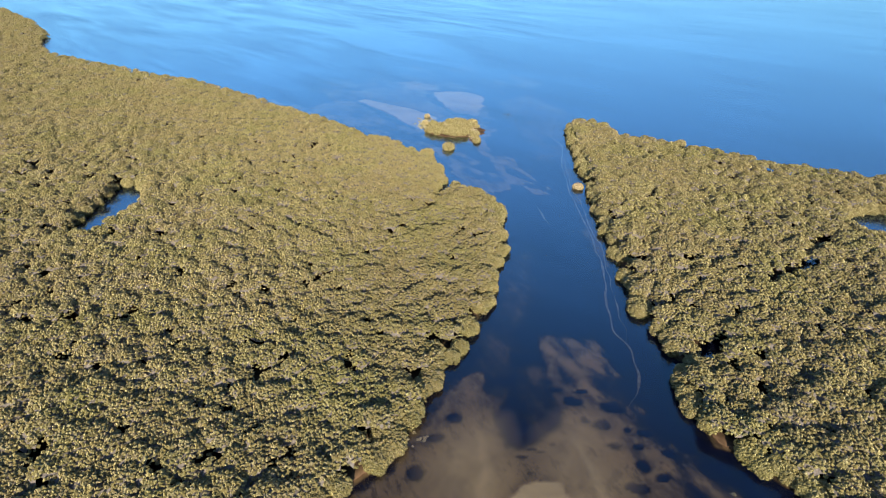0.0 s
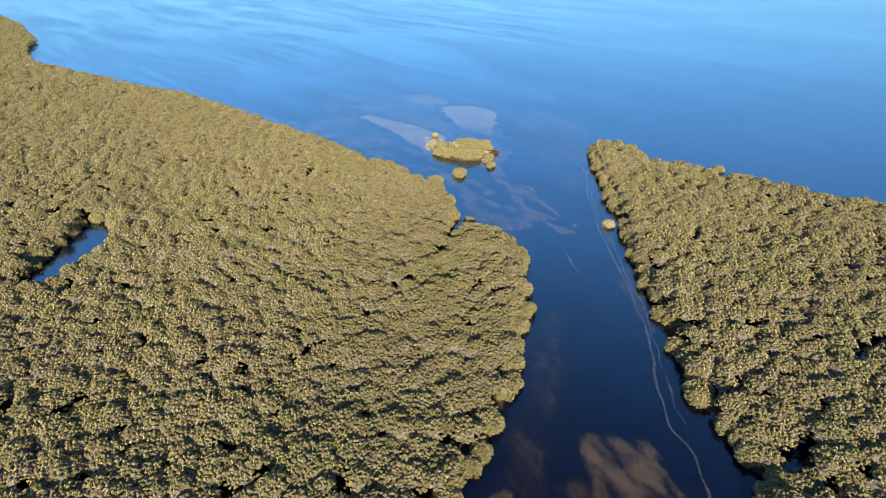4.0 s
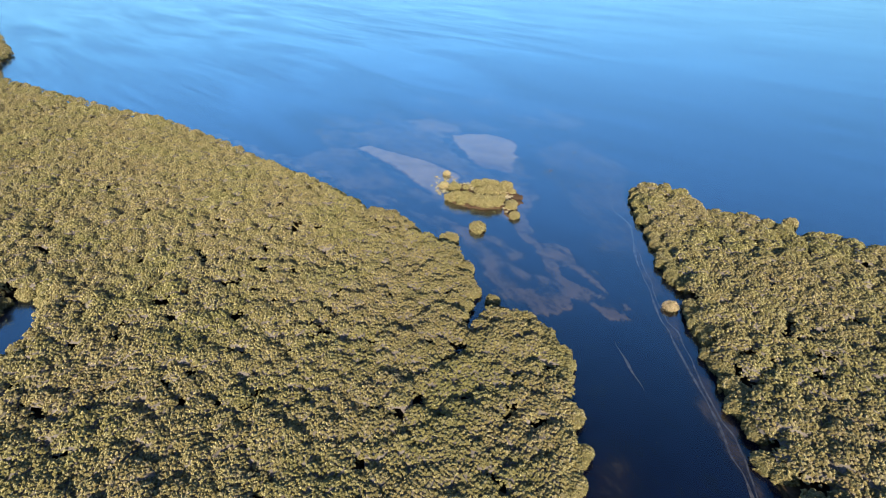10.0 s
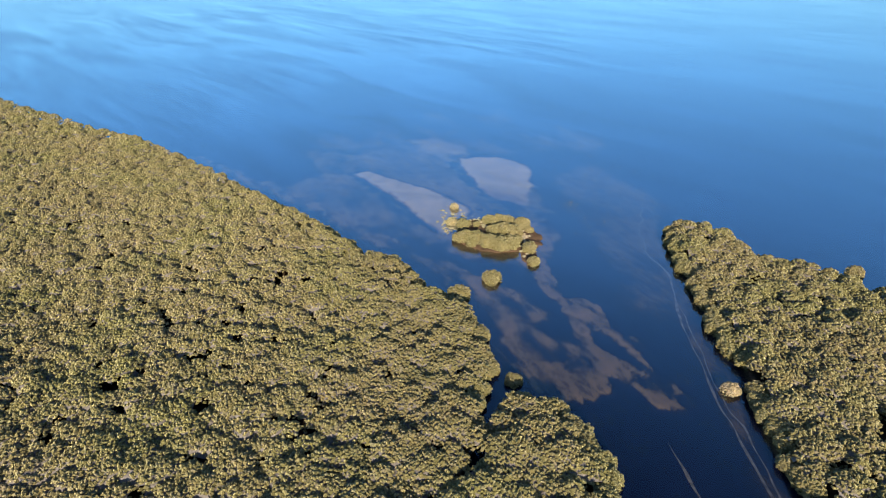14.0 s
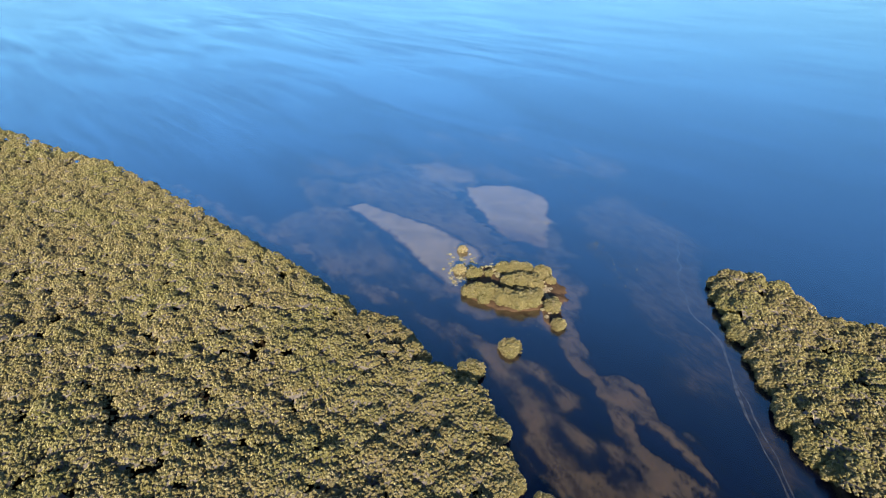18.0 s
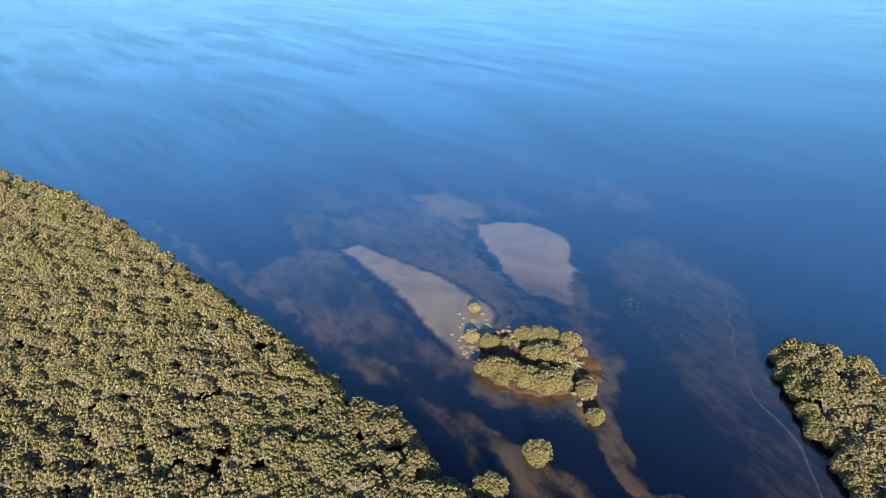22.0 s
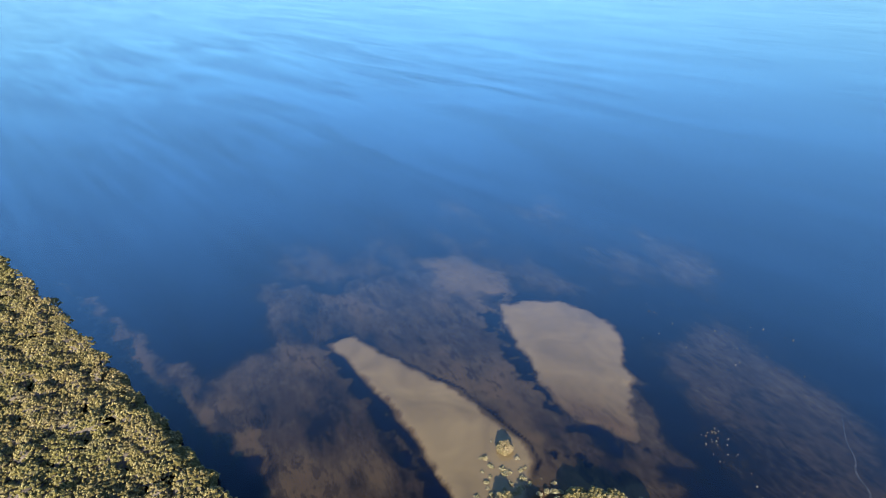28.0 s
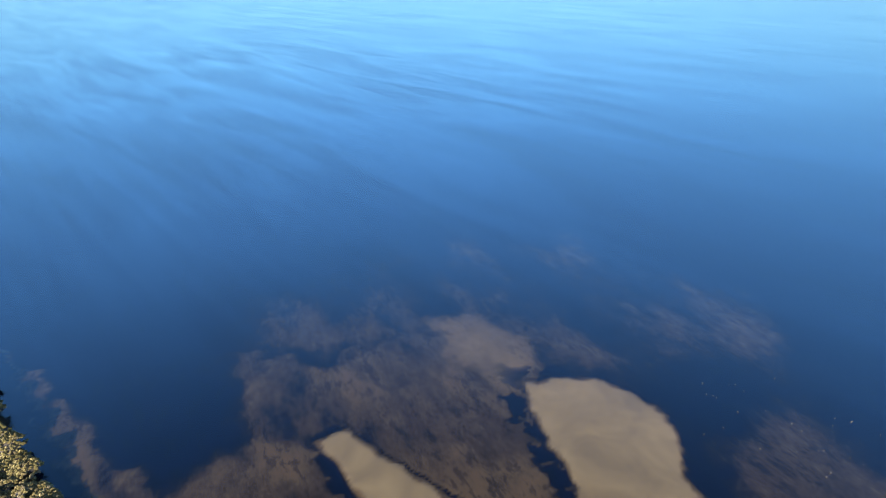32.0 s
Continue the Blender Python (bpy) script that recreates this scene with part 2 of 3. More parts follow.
TONGUE = [(10.5, 229), (13.4, 226.9), (13.2, 221), (12.6, 214.9), (13.3, 205.6), (14.1, 199.2), (17, 199.3), (20.5, 196.9), (22.3, 187.6), (24.9, 180.3), (22.5, 182.5),
          (19.6, 188), (16.4, 187.5), (17.5, 182), (21.5, 176), (21.8, 170.5), (18, 173.8), (17.3, 169.3), (12.9, 167), (9.6, 167), (7.1, 173.2), (6.2, 176.6), (11, 176.8),
          (14, 183.2), (13.5, 190.3), (12, 198.3), (8.8, 206), (6.8, 212.5), (4, 216.8), (-1, 220.4), (5, 219.3), (9.5, 214.2), (11, 218.6), (11.3, 224)]
SCRAPS = [(23, 182), (25, 183), (27, 175), (29.5, 172), (29, 167), (25, 166), (22, 170), (22.5, 177)]
FLAT_EAST = [(24, 276), (37, 284), (46, 262), (46, 244), (42, 226), (41, 205), (38, 196), (31, 199), (29, 215), (27, 234), (22, 252)]
LOBE_WEST = [(-5, 44), (-4, 57), (-3, 63), (0, 68), (3.7, 71), (8, 71), (8.4, 65.8), (7.4, 57), (6.5, 44)]
LOBE_EAST = [(12.5, 61.6), (13.5, 65), (15.5, 69.5), (18.2, 72), (22.2, 71), (23.2, 67.3), (24.4, 59.8), (24.8, 44), (15, 44), (14.5, 56)]
STREAK_WEST = [(3.5, 70), (6.2, 68), (6.6, 60), (6, 44), (0.5, 44), (1.8, 56), (3, 62)]
STREAK_EAST = [(18.6, 68), (20.2, 67), (21.8, 61.7), (23.2, 56), (24, 44), (20, 44), (20.4, 56), (19.4, 62)]
MOUND = [(7.6, 55), (8.3, 56.6), (9.5, 58.5), (12.3, 59.8), (15.3, 59.3), (17.2, 56.6), (18.5, 46), (7, 46)]
FLAT_BANK = [(1.5, 81), (4, 79), (2, 70), (-1, 62), (-4, 52), (-9, 50), (-5, 63), (-1, 72)]
SHELF = [(-0.5, 78), (4, 83), (6, 78), (8, 72.5), (8.2, 68), (13.2, 67.8), (18, 75.5), (23, 75), (28, 71), (31, 66), (33, 57), (34, 44), (-18, 44), (-13, 56), (-6, 66)]
# a dark deep inlet into the shelf, and the thin mud within it
INLET = [(10.5, 90), (10.7, 84), (9.6, 77), (7.6, 73), (8.2, 69.4), (8.9, 67), (11.1, 66.5), (13.6, 68.3), (17.4, 71.8), (18.4, 74.7), (16.5, 80), (16, 90)]
INLET_MUD = [(11.9, 84.5), (15.5, 84.8), (15.3, 78), (17.6, 75.3), (17.4, 73.3), (14.6, 71.6), (13, 73), (11.9, 77.3)]
# round dark hollows in the shelf: middle, half sizes across and along
HOLLOWS = [(24.1, 70.7, 1.5, 1.1), (28.5, 62.6, 1.1, 1.0), (28.9, 66.4, 1.0, 0.5), (25, 66.7, 1.1, 0.6), (21.1, 75.8, 1.6, 1.1), (26.7, 74.6, 2.0, 1.3),
           (21.7, 71.5, 0.8, 0.6), (26.6, 58.8, 1.7, 0.8), (11.4, 60.6, 0.5, 0.7), (15.8, 66.6, 0.5, 0.4), (10.6, 63.9, 1.2, 0.25), (13.6, 64.9, 0.9, 0.25),
           (12.4, 65.6, 1.0, 0.2), (31, 60.6, 1.3, 0.7), (33, 65, 1.0, 0.7), (30.4, 69, 1.6, 0.6), (-2.4, 67.6, 1.8, 1.0), (0.6, 72, 1.6, 1.2), (-5.5, 60.5, 1.6, 1.5),
           (28, 70, 0.8, 0.5), (18.5, 79, 1.0, 0.5), (22.6, 78.4, 1.2, 0.6)]
EAST_MARGIN = [(41, 214), (40.5, 196), (39, 170), (37.5, 150), (38.5, 140), (36.5, 122), (35.5, 128), (36, 150), (36.5, 170), (37.5, 196), (38.5, 212)]
SPECKLED = [(10, 86), (20, 95), (27, 92), (28, 76), (37, 66), (40, 56), (40, 44), (22, 44), (20, 68), (13, 70)]
TRAIL = [(47, 258), (44.6, 252), (43.8, 247.8), (41.6, 244.8), (42.2, 241), (39.7, 237.5), (39.5, 234), (37.9, 231.7), (39.2, 229.2), (38.6, 226), (37.8, 222.5), (37.8, 218.5), (39.4, 214.8),
         (40.2, 210.5), (38.6, 201.5), (37, 194.5), (36.6, 188.2), (36.3, 182.7), (36.5, 177.7), (35.7, 172), (35.4, 166.7), (36, 150), (36.2, 136), (35.4, 120), (33.2, 105), (32, 96),
         (34.2, 92), (34.3, 85), (32.3, 79), (29.5, 74)]
TRAIL_SIDE = [(39.4, 203), (38.2, 197.5), (37.8, 189.7), (37.7, 182.7), (37.4, 177.7), (36.6, 171), (37.2, 161), (37.3, 135), (36.5, 118), (35.5, 106), (34.2, 92)]
STREAK = [(24.3, 158), (24.8, 153), (25.6, 149), (26, 144)]


def value_noise(x, y, size, seed):
    x, y = np.asarray(x) / size + seed * 17.31, np.asarray(y) / size - seed * 9.73
    ix, iy = np.floor(x), np.floor(y)
    fx, fy = x - ix, y - iy
    fx, fy = fx * fx * (3 - 2 * fx), fy * fy * (3 - 2 * fy)
    def at(a, b):
        h = np.sin(a * 127.1 + b * 311.7 + seed * 74.7) * 43758.5453
        return h - np.floor(h)
    low = at(ix, iy) * (1 - fx) + at(ix + 1, iy) * fx
    high = at(ix, iy + 1) * (1 - fx) + at(ix + 1, iy + 1) * fx
    return (low * (1 - fy) + high * fy) * 2 - 1


def fractal(x, y, size, seed, octaves=4):
    return sum(value_noise(x, y, size / 2 ** k, seed + k) * 0.55 ** k for k in range(octaves))


def line_distance(x, y, line):
    d = np.full(np.shape(x), 1e9)
    for (ax, ay), (bx, by) in zip(line, line[1:]):
        ux, uy = bx - ax, by - ay
        k = np.clip(((x - ax) * ux + (y - ay) * uy) / (ux * ux + uy * uy), 0, 1)
        d = np.minimum(d, np.hypot(x - ax - k * ux, y - ay - k * uy))
    return d


def inside_depth(x, y, ring):
    """How far inside a closed outline a place lies, in metres; negative outside."""
    inside = np.zeros(np.shape(x), bool)
    for (ax, ay), (bx, by) in zip(ring, ring[1:] + ring[:1]):
        cross = (ay > y) != (by > y)
        inside ^= cross & (x < ax + (y - ay) * (bx - ax) / ((by - ay) or 1e-9))
    d = line_distance(x, y, ring + ring[:1])
    return np.where(inside, d, -d)


# ---- ground: one sheet of sea bed, bars and low land ----
def bed_height(x, y):
    wx, wy = x + fractal(x, y, 7, 1, 5) * 1.1, y + fractal(x, y, 7, 6, 5) * 1.1
    z = -1.75 + 0.25 * fractal(x, y, 40, 11)

    def raise_to(ring, level, slope, rough, size=5.0, warp=1.0, ragged=0.0):
        nonlocal z
        d = inside_depth(x + (wx - x) * warp, y + (wy - y) * warp, ring)
        if ragged:
            d = d + ragged * fractal(0.89 * x + 0.45 * y, (0.89 * y - 0.45 * x) / 2, 2.2, 21 + len(ring), 4)
        across, along = 0.89 * x + 0.45 * y, (0.89 * y - 0.45 * x) / 2.4
        top = np.minimum(level + rough * fractal(across, along, size * 0.8, len(ring), 6), max(level + 0.03, -0.16))
        z = np.maximum(z, np.where(d > 0, top, top + d * slope))

    raise_to(FLAT_WEST, -0.60, 0.16, 0.26, 10, 2.5)
    raise_to(FLAT_SHORE, -0.66, 0.35, 0.26, 5, 1.4, 0.9)
    raise_to(FLAT_MID, -0.63, 0.3, 0.42, 4.0, 0.6, 1.3)
    raise_to(FLAT_BEND, -0.89, 0.06, 0.1, 8, 1.0)
    raise_to(FLAT_BAY, -0.68, 0.14, 0.24, 8, 2.2)
    raise_to(SCRAPS, -0.74, 0.5, 0.8, 2.4, 1.0, 0.8)
    raise_to(FLAT_EAST, -0.75, 0.06, 0.16, 12, 2.0)
    raise_to(FLAT_NORTH, -0.84, 0.04, 0.24, 12, 2.5, 1.5)
    raise_to(TONGUE, -0.46, 1.0, 0.46, 2.4, 0.5, 0.9)
    raise_to(EAST_MARGIN, -0.72, 0.25, 0.22, 7, 0.8)
    raise_to(SPECKLED, -0.72, 0.3, 0.42, 3, 1.2, 1.2)
    raise_to(SHELF, -0.54, 0.8, 0.12, 4, 0.6, 0.7)
    raise_to(FLAT_BANK, -0.58, 0.4, 0.3, 4, 1.0)
    raise_to(LOBE_WEST, -0.34, 0.06, 0.08, 6, 1.0)
    raise_to(LOBE_EAST, -0.34, 0.06, 0.08, 6, 1.0)
    for hx, hy, wide, deep in HOLLOWS:
        away = np.hypot((wx * 0.4 + x * 0.6 - hx) / wide, (wy * 0.4 + y * 0.6 - hy) / deep)
        z = z - 0.5 * np.clip(2.4 - 1.9 * away + 0.5 * fractal(x, y, 1.5, 25, 2), 0, 1)
    d = inside_depth(wx * 0.5 + x * 0.5, wy * 0.5 + y * 0.5, INLET)
    z = np.minimum(z, np.where(d > 0, -0.95 - 0.25 * d, -0.95 - 0.4 * d))
    raise_to(INLET_MUD, -0.78, 0.12, 0.14, 4, 0.8, 0.3)
    raise_to(MOUND, -0.06, 0.5, 0.02, 4, 0.4)
    raise_to(BAR_NORTH, -0.34, 0.14, 0.12, 9, 1.6)
    for line, half in WEED_BELTS:
        d = line_distance(wx * 0.6 + x * 0.4, wy * 0.6 + y * 0.4, line)
        z = z - 0.65 * np.clip((1 - d / half) * 1.4 + 2.6 * fractal(x, y, 2.6, 141, 4) - 0.5, 0, 1) * np.clip(1.6 - d / half, 0, 1)
    # a narrow drained channel round the two clean bars
    for ring in (BAR_WEST, BAR_EAST):
        d = inside_depth(wx * 0.5 + x * 0.5, wy * 0.5 + y * 0.5, ring)
        wide = np.where(x + 0.6 * y < 124, 0.7, 0.38) if ring is BAR_WEST else 0.3
        rim = np.exp(-((d + 0.35 + wide) / wide) ** 2) * (0.7 + 0.9 * fractal(x, y, 5, 31))
        z = z - np.clip(rim * 1.3, 0, 1) * 0.7
    raise_to(BAR_WEST, -0.075, 0.9, 0.03, 8, 0.5)
    raise_to(BAR_EAST, -0.10, 0.7, 0.04, 8, 1.2)
    # the island and the wooded land
    isle = np.minimum(np.hypot((x - 0.5) / 11.5, (y - 229.5) / 10.2), np.hypot((x - 7.5) / 2.0, (y - 219.5) / 6.0))
    z = np.maximum(z, np.where(isle < 1.5, 0.14 - 2.0 * np.clip(isle + 0.16 * fractal(x, y, 4, 51) - 0.9, 0, 2), z))
    for ring in (LEFT_SHORE, RIGHT_SHORE):
        d = inside_depth(wx, wy, ring) - 1.9
        z = np.maximum(z, np.where(d > 0, np.minimum(0.02 + d * 0.2, 0.3), 0.02 + d * 0.9))
    for ring in (LEFT_POND, RIGHT_POND):
        d = inside_depth(wx, wy, ring)
        z = np.minimum(z, np.where(d > -3.0, -1.2 - d * 0.3, z))
    for line in CREEKS:
        d = line_distance(wx, wy, line)
        z = np.minimum(z, np.maximum(-1.1, -1.1 + (d - 0.9) * 1.2))
    return z


def settled(z):
    return np.where(z < -0.12, -0.12 + (z + 0.12) * 0.22, z)


def ground_height(x, y):
    """The gentle true relief of the bed: far flatter under water than the levels that colour its silt, mud and weed and
    paint in the depth.
    """
    return settled(bed_height(x, y))


def sheet(name, xs, ys, height, mat):
    gx, gy = np.meshgrid(xs, ys)
    v = np.column_stack([gx.ravel(), gy.ravel(), height(gx.ravel(), gy.ravel())])
    n = len(xs)
    i = (np.arange(len(ys) - 1)[:, None] * n + np.arange(n - 1)[None, :]).ravel()
    return solid(name, v, np.column_stack([i, i + 1, i + 1 + n, i + n]), mat, smooth=True)


def solid(name, v, f, mat, smooth=False):
    """A mesh object from an array of places and an array of faces, all with the same number of corners."""
    me = bpy.data.meshes.new(name)
    k = f.shape[1]
    me.vertices.add(len(v))
    me.vertices.foreach_set("co", np.asarray(v, np.float32).ravel())
    me.loops.add(f.size)
    me.loops.foreach_set("vertex_index", np.asarray(f, np.int32).ravel())
    me.polygons.add(len(f))
    me.polygons.foreach_set("loop_start", np.arange(0, f.size, k, dtype=np.int32))
    me.polygons.foreach_set("use_smooth", np.full(len(f), smooth))
    me.update(calc_edges=True)
    me.materials.append(mat)
    return me


far = [130, 140, 150, 160, 180, 200, 220, 260, 320, 400, 500, 900, 1800, 4000]
xs = np.concatenate([[-4000, -1800, -900], np.arange(-600, -126, 8), np.arange(-125, -60, 1.2), np.arange(-60, 52, 0.5), np.arange(52, 126, 1.2), np.array(far)])
ys = np.concatenate([[-4000, -1500, -500], np.arange(-200, 40, 8), np.arange(40, 96, 0.5), np.arange(96, 160, 0.8), np.arange(160, 312, 0.5), np.arange(312, 366, 1.5), np.arange(368, 720, 8), [800, 1400, 4000]])


def sand_share(x, y):
    """How far the bed at a place is clean sand rather than mud."""
    wx, wy = x + fractal(x, y, 7, 1, 5) * 1.1, y + fractal(x, y, 7, 6, 5) * 1.1
    s = np.zeros_like(x)
    for ring, warp, soft, most in ((BAR_WEST, 0.5, 0.5, 1.0), (BAR_EAST, 1.2, 0.6, 1.0), (MOUND, 0.4, 0.5, 1.0), (BAR_NORTH, 1.6, 4.0, 0.3), (LOBE_WEST, 0.6, 7.0, 0.52), (LOBE_EAST, 0.6, 7.0, 0.46), (STREAK_EAST, 0.3, 3.0, 0.8), (STREAK_WEST, 0.3, 4.0, 0.72)):
        d = inside_depth(x + (wx - x) * warp, y + (wy - y) * warp, ring)
        if soft < 1:
            d = d + 0.45 * fractal(x, y, 2.4, 71, 3)
        share = most * np.clip(d / soft + 0.5, 0, 1)
        if ring is BAR_EAST:
            share = share * np.clip((y - 255 + 0.4 * x) / 13, 0.12, 1)
        s = np.maximum(s, share)
    return s


spot_x, spot_y = (g.ravel() for g in np.meshgrid(xs, ys))
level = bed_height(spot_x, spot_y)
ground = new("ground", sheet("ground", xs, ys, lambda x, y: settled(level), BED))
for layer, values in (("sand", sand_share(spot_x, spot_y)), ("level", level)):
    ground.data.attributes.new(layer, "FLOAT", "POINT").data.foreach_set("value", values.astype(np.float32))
tagged(ground, "tidal bed of brown mud and pale sand bars under clear shallow water", "ground", kind="structure")


def flat(x, y):
    return np.zeros_like(x)


water = new("water", sheet("water", np.array([-4000, -400, 0, 400, 4000]), np.array([-4000, 0, 400, 1200, 4000]), flat, WATER))
tagged(water, "calm clear blue sea water with wind slicks over the mud", "water", kind="structure")


def furrow(line, width, seed):
    """A narrow line of pale stirred mud along the bed, as a boat's keel leaves it."""
    p = np.array(line, float)
    length = np.r_[0, np.cumsum(np.hypot(*np.diff(p, axis=0).T))]
    t = np.arange(0, length[-1], 0.7)
    x, y = np.interp(t, length, p[:, 0]), np.interp(t, length, p[:, 1])
    for _ in range(3):
        x[1:-1], y[1:-1] = (x[:-2] + x[2:]) / 2, (y[:-2] + y[2:]) / 2
    dx, dy = np.gradient(x), np.gradient(y)
    n = np.hypot(dx, dy)
    nx, ny = -dy / n, dx / n
    x, y = x + nx * 0.5 * value_noise(t, t * 0 + seed, 4, seed), y + ny * 0.5 * value_noise(t, t * 0 + seed, 4, seed)
    half = width * np.clip(0.55 + 0.5 * value_noise(t, t * 0, 5, seed + 3), 0.12, 1) / 2
    half = half * np.clip(np.minimum(t, t[-1] - t) / 7, 0.08, 1)
    rows = []
    for side, lift in ((-1, 0.0), (0, 0.06), (1, 0.0)):
        px, py = x + nx * half * side, y + ny * half * side
        rows.append(np.column_stack([px, py, np.minimum(ground_height(px, py) + 0.03 + lift / 2, -0.03)]))
    v = np.vstack(rows)
    m = len(t)
    i = np.arange(m - 1)
    f = np.vstack([np.column_stack([i, i + 1, i + 1 + m, i + m]), np.column_stack([i + m, i + 1 + m, i + 1 + 2 * m, i + 2 * m])])
    ob = new("mud_furrow", solid("mud_furrow", v, f, FURROW, True))
    tagged(ob, "thin pale furrow of stirred mud along the channel bed", "mud", kind="structure")


furrow(TRAIL, 0.65, 3)
furrow(TRAIL_SIDE, 0.4, 8)
furrow(STREAK, 0.7, 12)

# ---- mangroves ----
GOLD = (1 + 5 ** 0.5) / 2
ICO = np.array([(-1, GOLD, 0), (1, GOLD, 0), (-1, -GOLD, 0), (1, -GOLD, 0), (0, -1, GOLD), (0, 1, GOLD), (0, -1, -GOLD), (0, 1, -GOLD),
                (GOLD, 0, -1), (GOLD, 0, 1), (-GOLD, 0, -1), (-GOLD, 0, 1)]) / (1 + GOLD * GOLD) ** 0.5
ICO_F = np.array([(0, 11, 5), (0, 5, 1), (0, 1, 7), (0, 7, 10), (0, 10, 11), (1, 5, 9), (5, 11, 4), (11, 10, 2), (10, 7, 6), (7, 1, 8),
                  (3, 9, 4), (3, 4, 2), (3, 2, 6), (3, 6, 8), (3, 8, 9), (4, 9, 5), (2, 4, 11), (6, 2, 10), (8, 6, 7), (9, 8, 1)])


def sprays(count, seed):
    """Ragged leaf clumps of unit size, each a star of uneven arms round an off-centre tip, for use as patterns."""
    r = np.random.default_rng(seed)
    found = []
    for _ in range(count):
        a = np.arange(7) * 6.2832 / 7 + r.uniform(-0.3, 0.3, 7)
        out = r.uniform(0.62, 1.3, 7)
        ring = np.column_stack([out * np.cos(a), out * np.sin(a), r.uniform(-0.75, 0.05, 7)])
        tip = np.array([[*r.uniform(-0.3, 0.3, 2), r.uniform(0.45, 0.9)]])
        k = np.arange(7)
        found.append((np.vstack([ring, tip]), np.column_stack([k, (k + 1) % 7, np.full(7, 7)])))
    return found


SPRAYS = sprays(16, 41)


def heads(rng, place, radius, tall):
    """Leaf clumps of all patterns, each turned and leaned its own way, as one set of places and faces."""
    n = len(place)
    pick = rng.integers(0, len(SPRAYS), n)
    turn = rng.uniform(0, 6.2832, n)
    lean = rng.normal(size=(n, 2)) * 0.3
    vs, fs, base = [], [], 0
    for k, (v, f) in enumerate(SPRAYS):
        i = np.flatnonzero(pick == k)
        if not len(i):
            continue
        c, s = np.cos(turn[i])[:, None], np.sin(turn[i])[:, None]
        z = v[None, :, 2] * tall[i, None]
        x = (v[None, :, 0] * c - v[None, :, 1] * s) * radius[i, None] + lean[i, :1] * z
        y = (v[None, :, 0] * s + v[None, :, 1] * c) * radius[i, None] + lean[i, 1:] * z
        vs.append((np.stack([x, y, z], -1) + place[i][:, None, :]).reshape(-1, 3))
        fs.append((np.arange(len(i))[:, None, None] * len(v) + f[None]).reshape(-1, 3) + base)
        base += len(i) * len(v)
    return np.vstack(vs), np.vstack(fs)


def dome_crown(rng, x, y, top, radius, depth, count, size, low=-0.7):
    """Leaf clumps set close over the domes of a crown, count to a dome, with close inner foliage under them."""
    n = len(x)
    k = np.arange(count) + 0.5
    u = np.clip(low + (1 - low) * k[None] / count + rng.uniform(-0.05, 0.05, (n, count)), -0.9, 1)
    a = k[None] * 2.39996 + rng.uniform(0, 6.28, (n, 1)) + rng.uniform(-0.25, 0.25, (n, count))
    s = np.sqrt(1 - u * u)
    lobes = rng.uniform(0, 6.28, (n, 1))
    r = (1 + 0.10 * np.sin(3 * a + lobes) + 0.07 * np.sin(5 * a - 2 * lobes)) * rng.uniform(0.86, 1.0, (n, count))
    c = np.stack([x[:, None] + radius[:, None] * r * s * np.cos(a), y[:, None] + radius[:, None] * r * s * np.sin(a),
                  (top - depth)[:, None] + depth[:, None] * r * u - 0.2 * size], -1).reshape(-1, 3)
    c[:, 2] = np.maximum(c[:, 2], 0.35 * size + 0.1)
    each = rng.uniform(0.7, 1.2, n * count) * size
    v, f = heads(rng, c, each, each * rng.uniform(0.75, 1.05, n * count))
    dome = ICO[None] * np.stack([radius, radius, depth], 1)[:, None, :] * rng.uniform(0.76, 0.9, (n, 12, 1))
    dome = dome + np.stack([x, y, top - depth], 1)[:, None, :]
    dome[:, :, 2] = np.maximum(dome[:, :, 2], 0.3)
    g = (np.arange(n)[:, None, None] * 12 + ICO_F[None]).reshape(-1, 3)
    return np.vstack([v, dome.reshape(-1, 3)]), np.vstack([f, g + len(v)])


def pole(rng, a, b, ra, rb, sides=6):
    a, b = np.array(a, float), np.array(b, float)
    d = (b - a) / np.linalg.norm(b - a)
    p = np.cross(d, (0.3, 0.9, 0.1))
    p /= np.linalg.norm(p)
    q = np.cross(d, p)
    v, f = [], []
    for k in range(4):
        m = a + (b - a) * k / 3 + (0 if k in (0, 3) else 1) * (p * rng.uniform(-0.1, 0.1) + q * rng.uniform(-0.1, 0.1))
        r = ra + (rb - ra) * k / 3
        for j in range(sides):
            v.append(m + r * (p * math.cos(6.2832 * j / sides) + q * math.sin(6.2832 * j / sides)))
    for k in range(3):
        for j in range(sides):
            f.append((k * sides + j, k * sides + (j + 1) % sides, (k + 1) * sides + (j + 1) % sides, (k + 1) * sides + j))
    return np.array(v), np.array(f)


def part(name, mesh, parent, label=""):
    ob = new(name, mesh)
    ob.parent = parent
    return tagged(ob, label) if label else ob


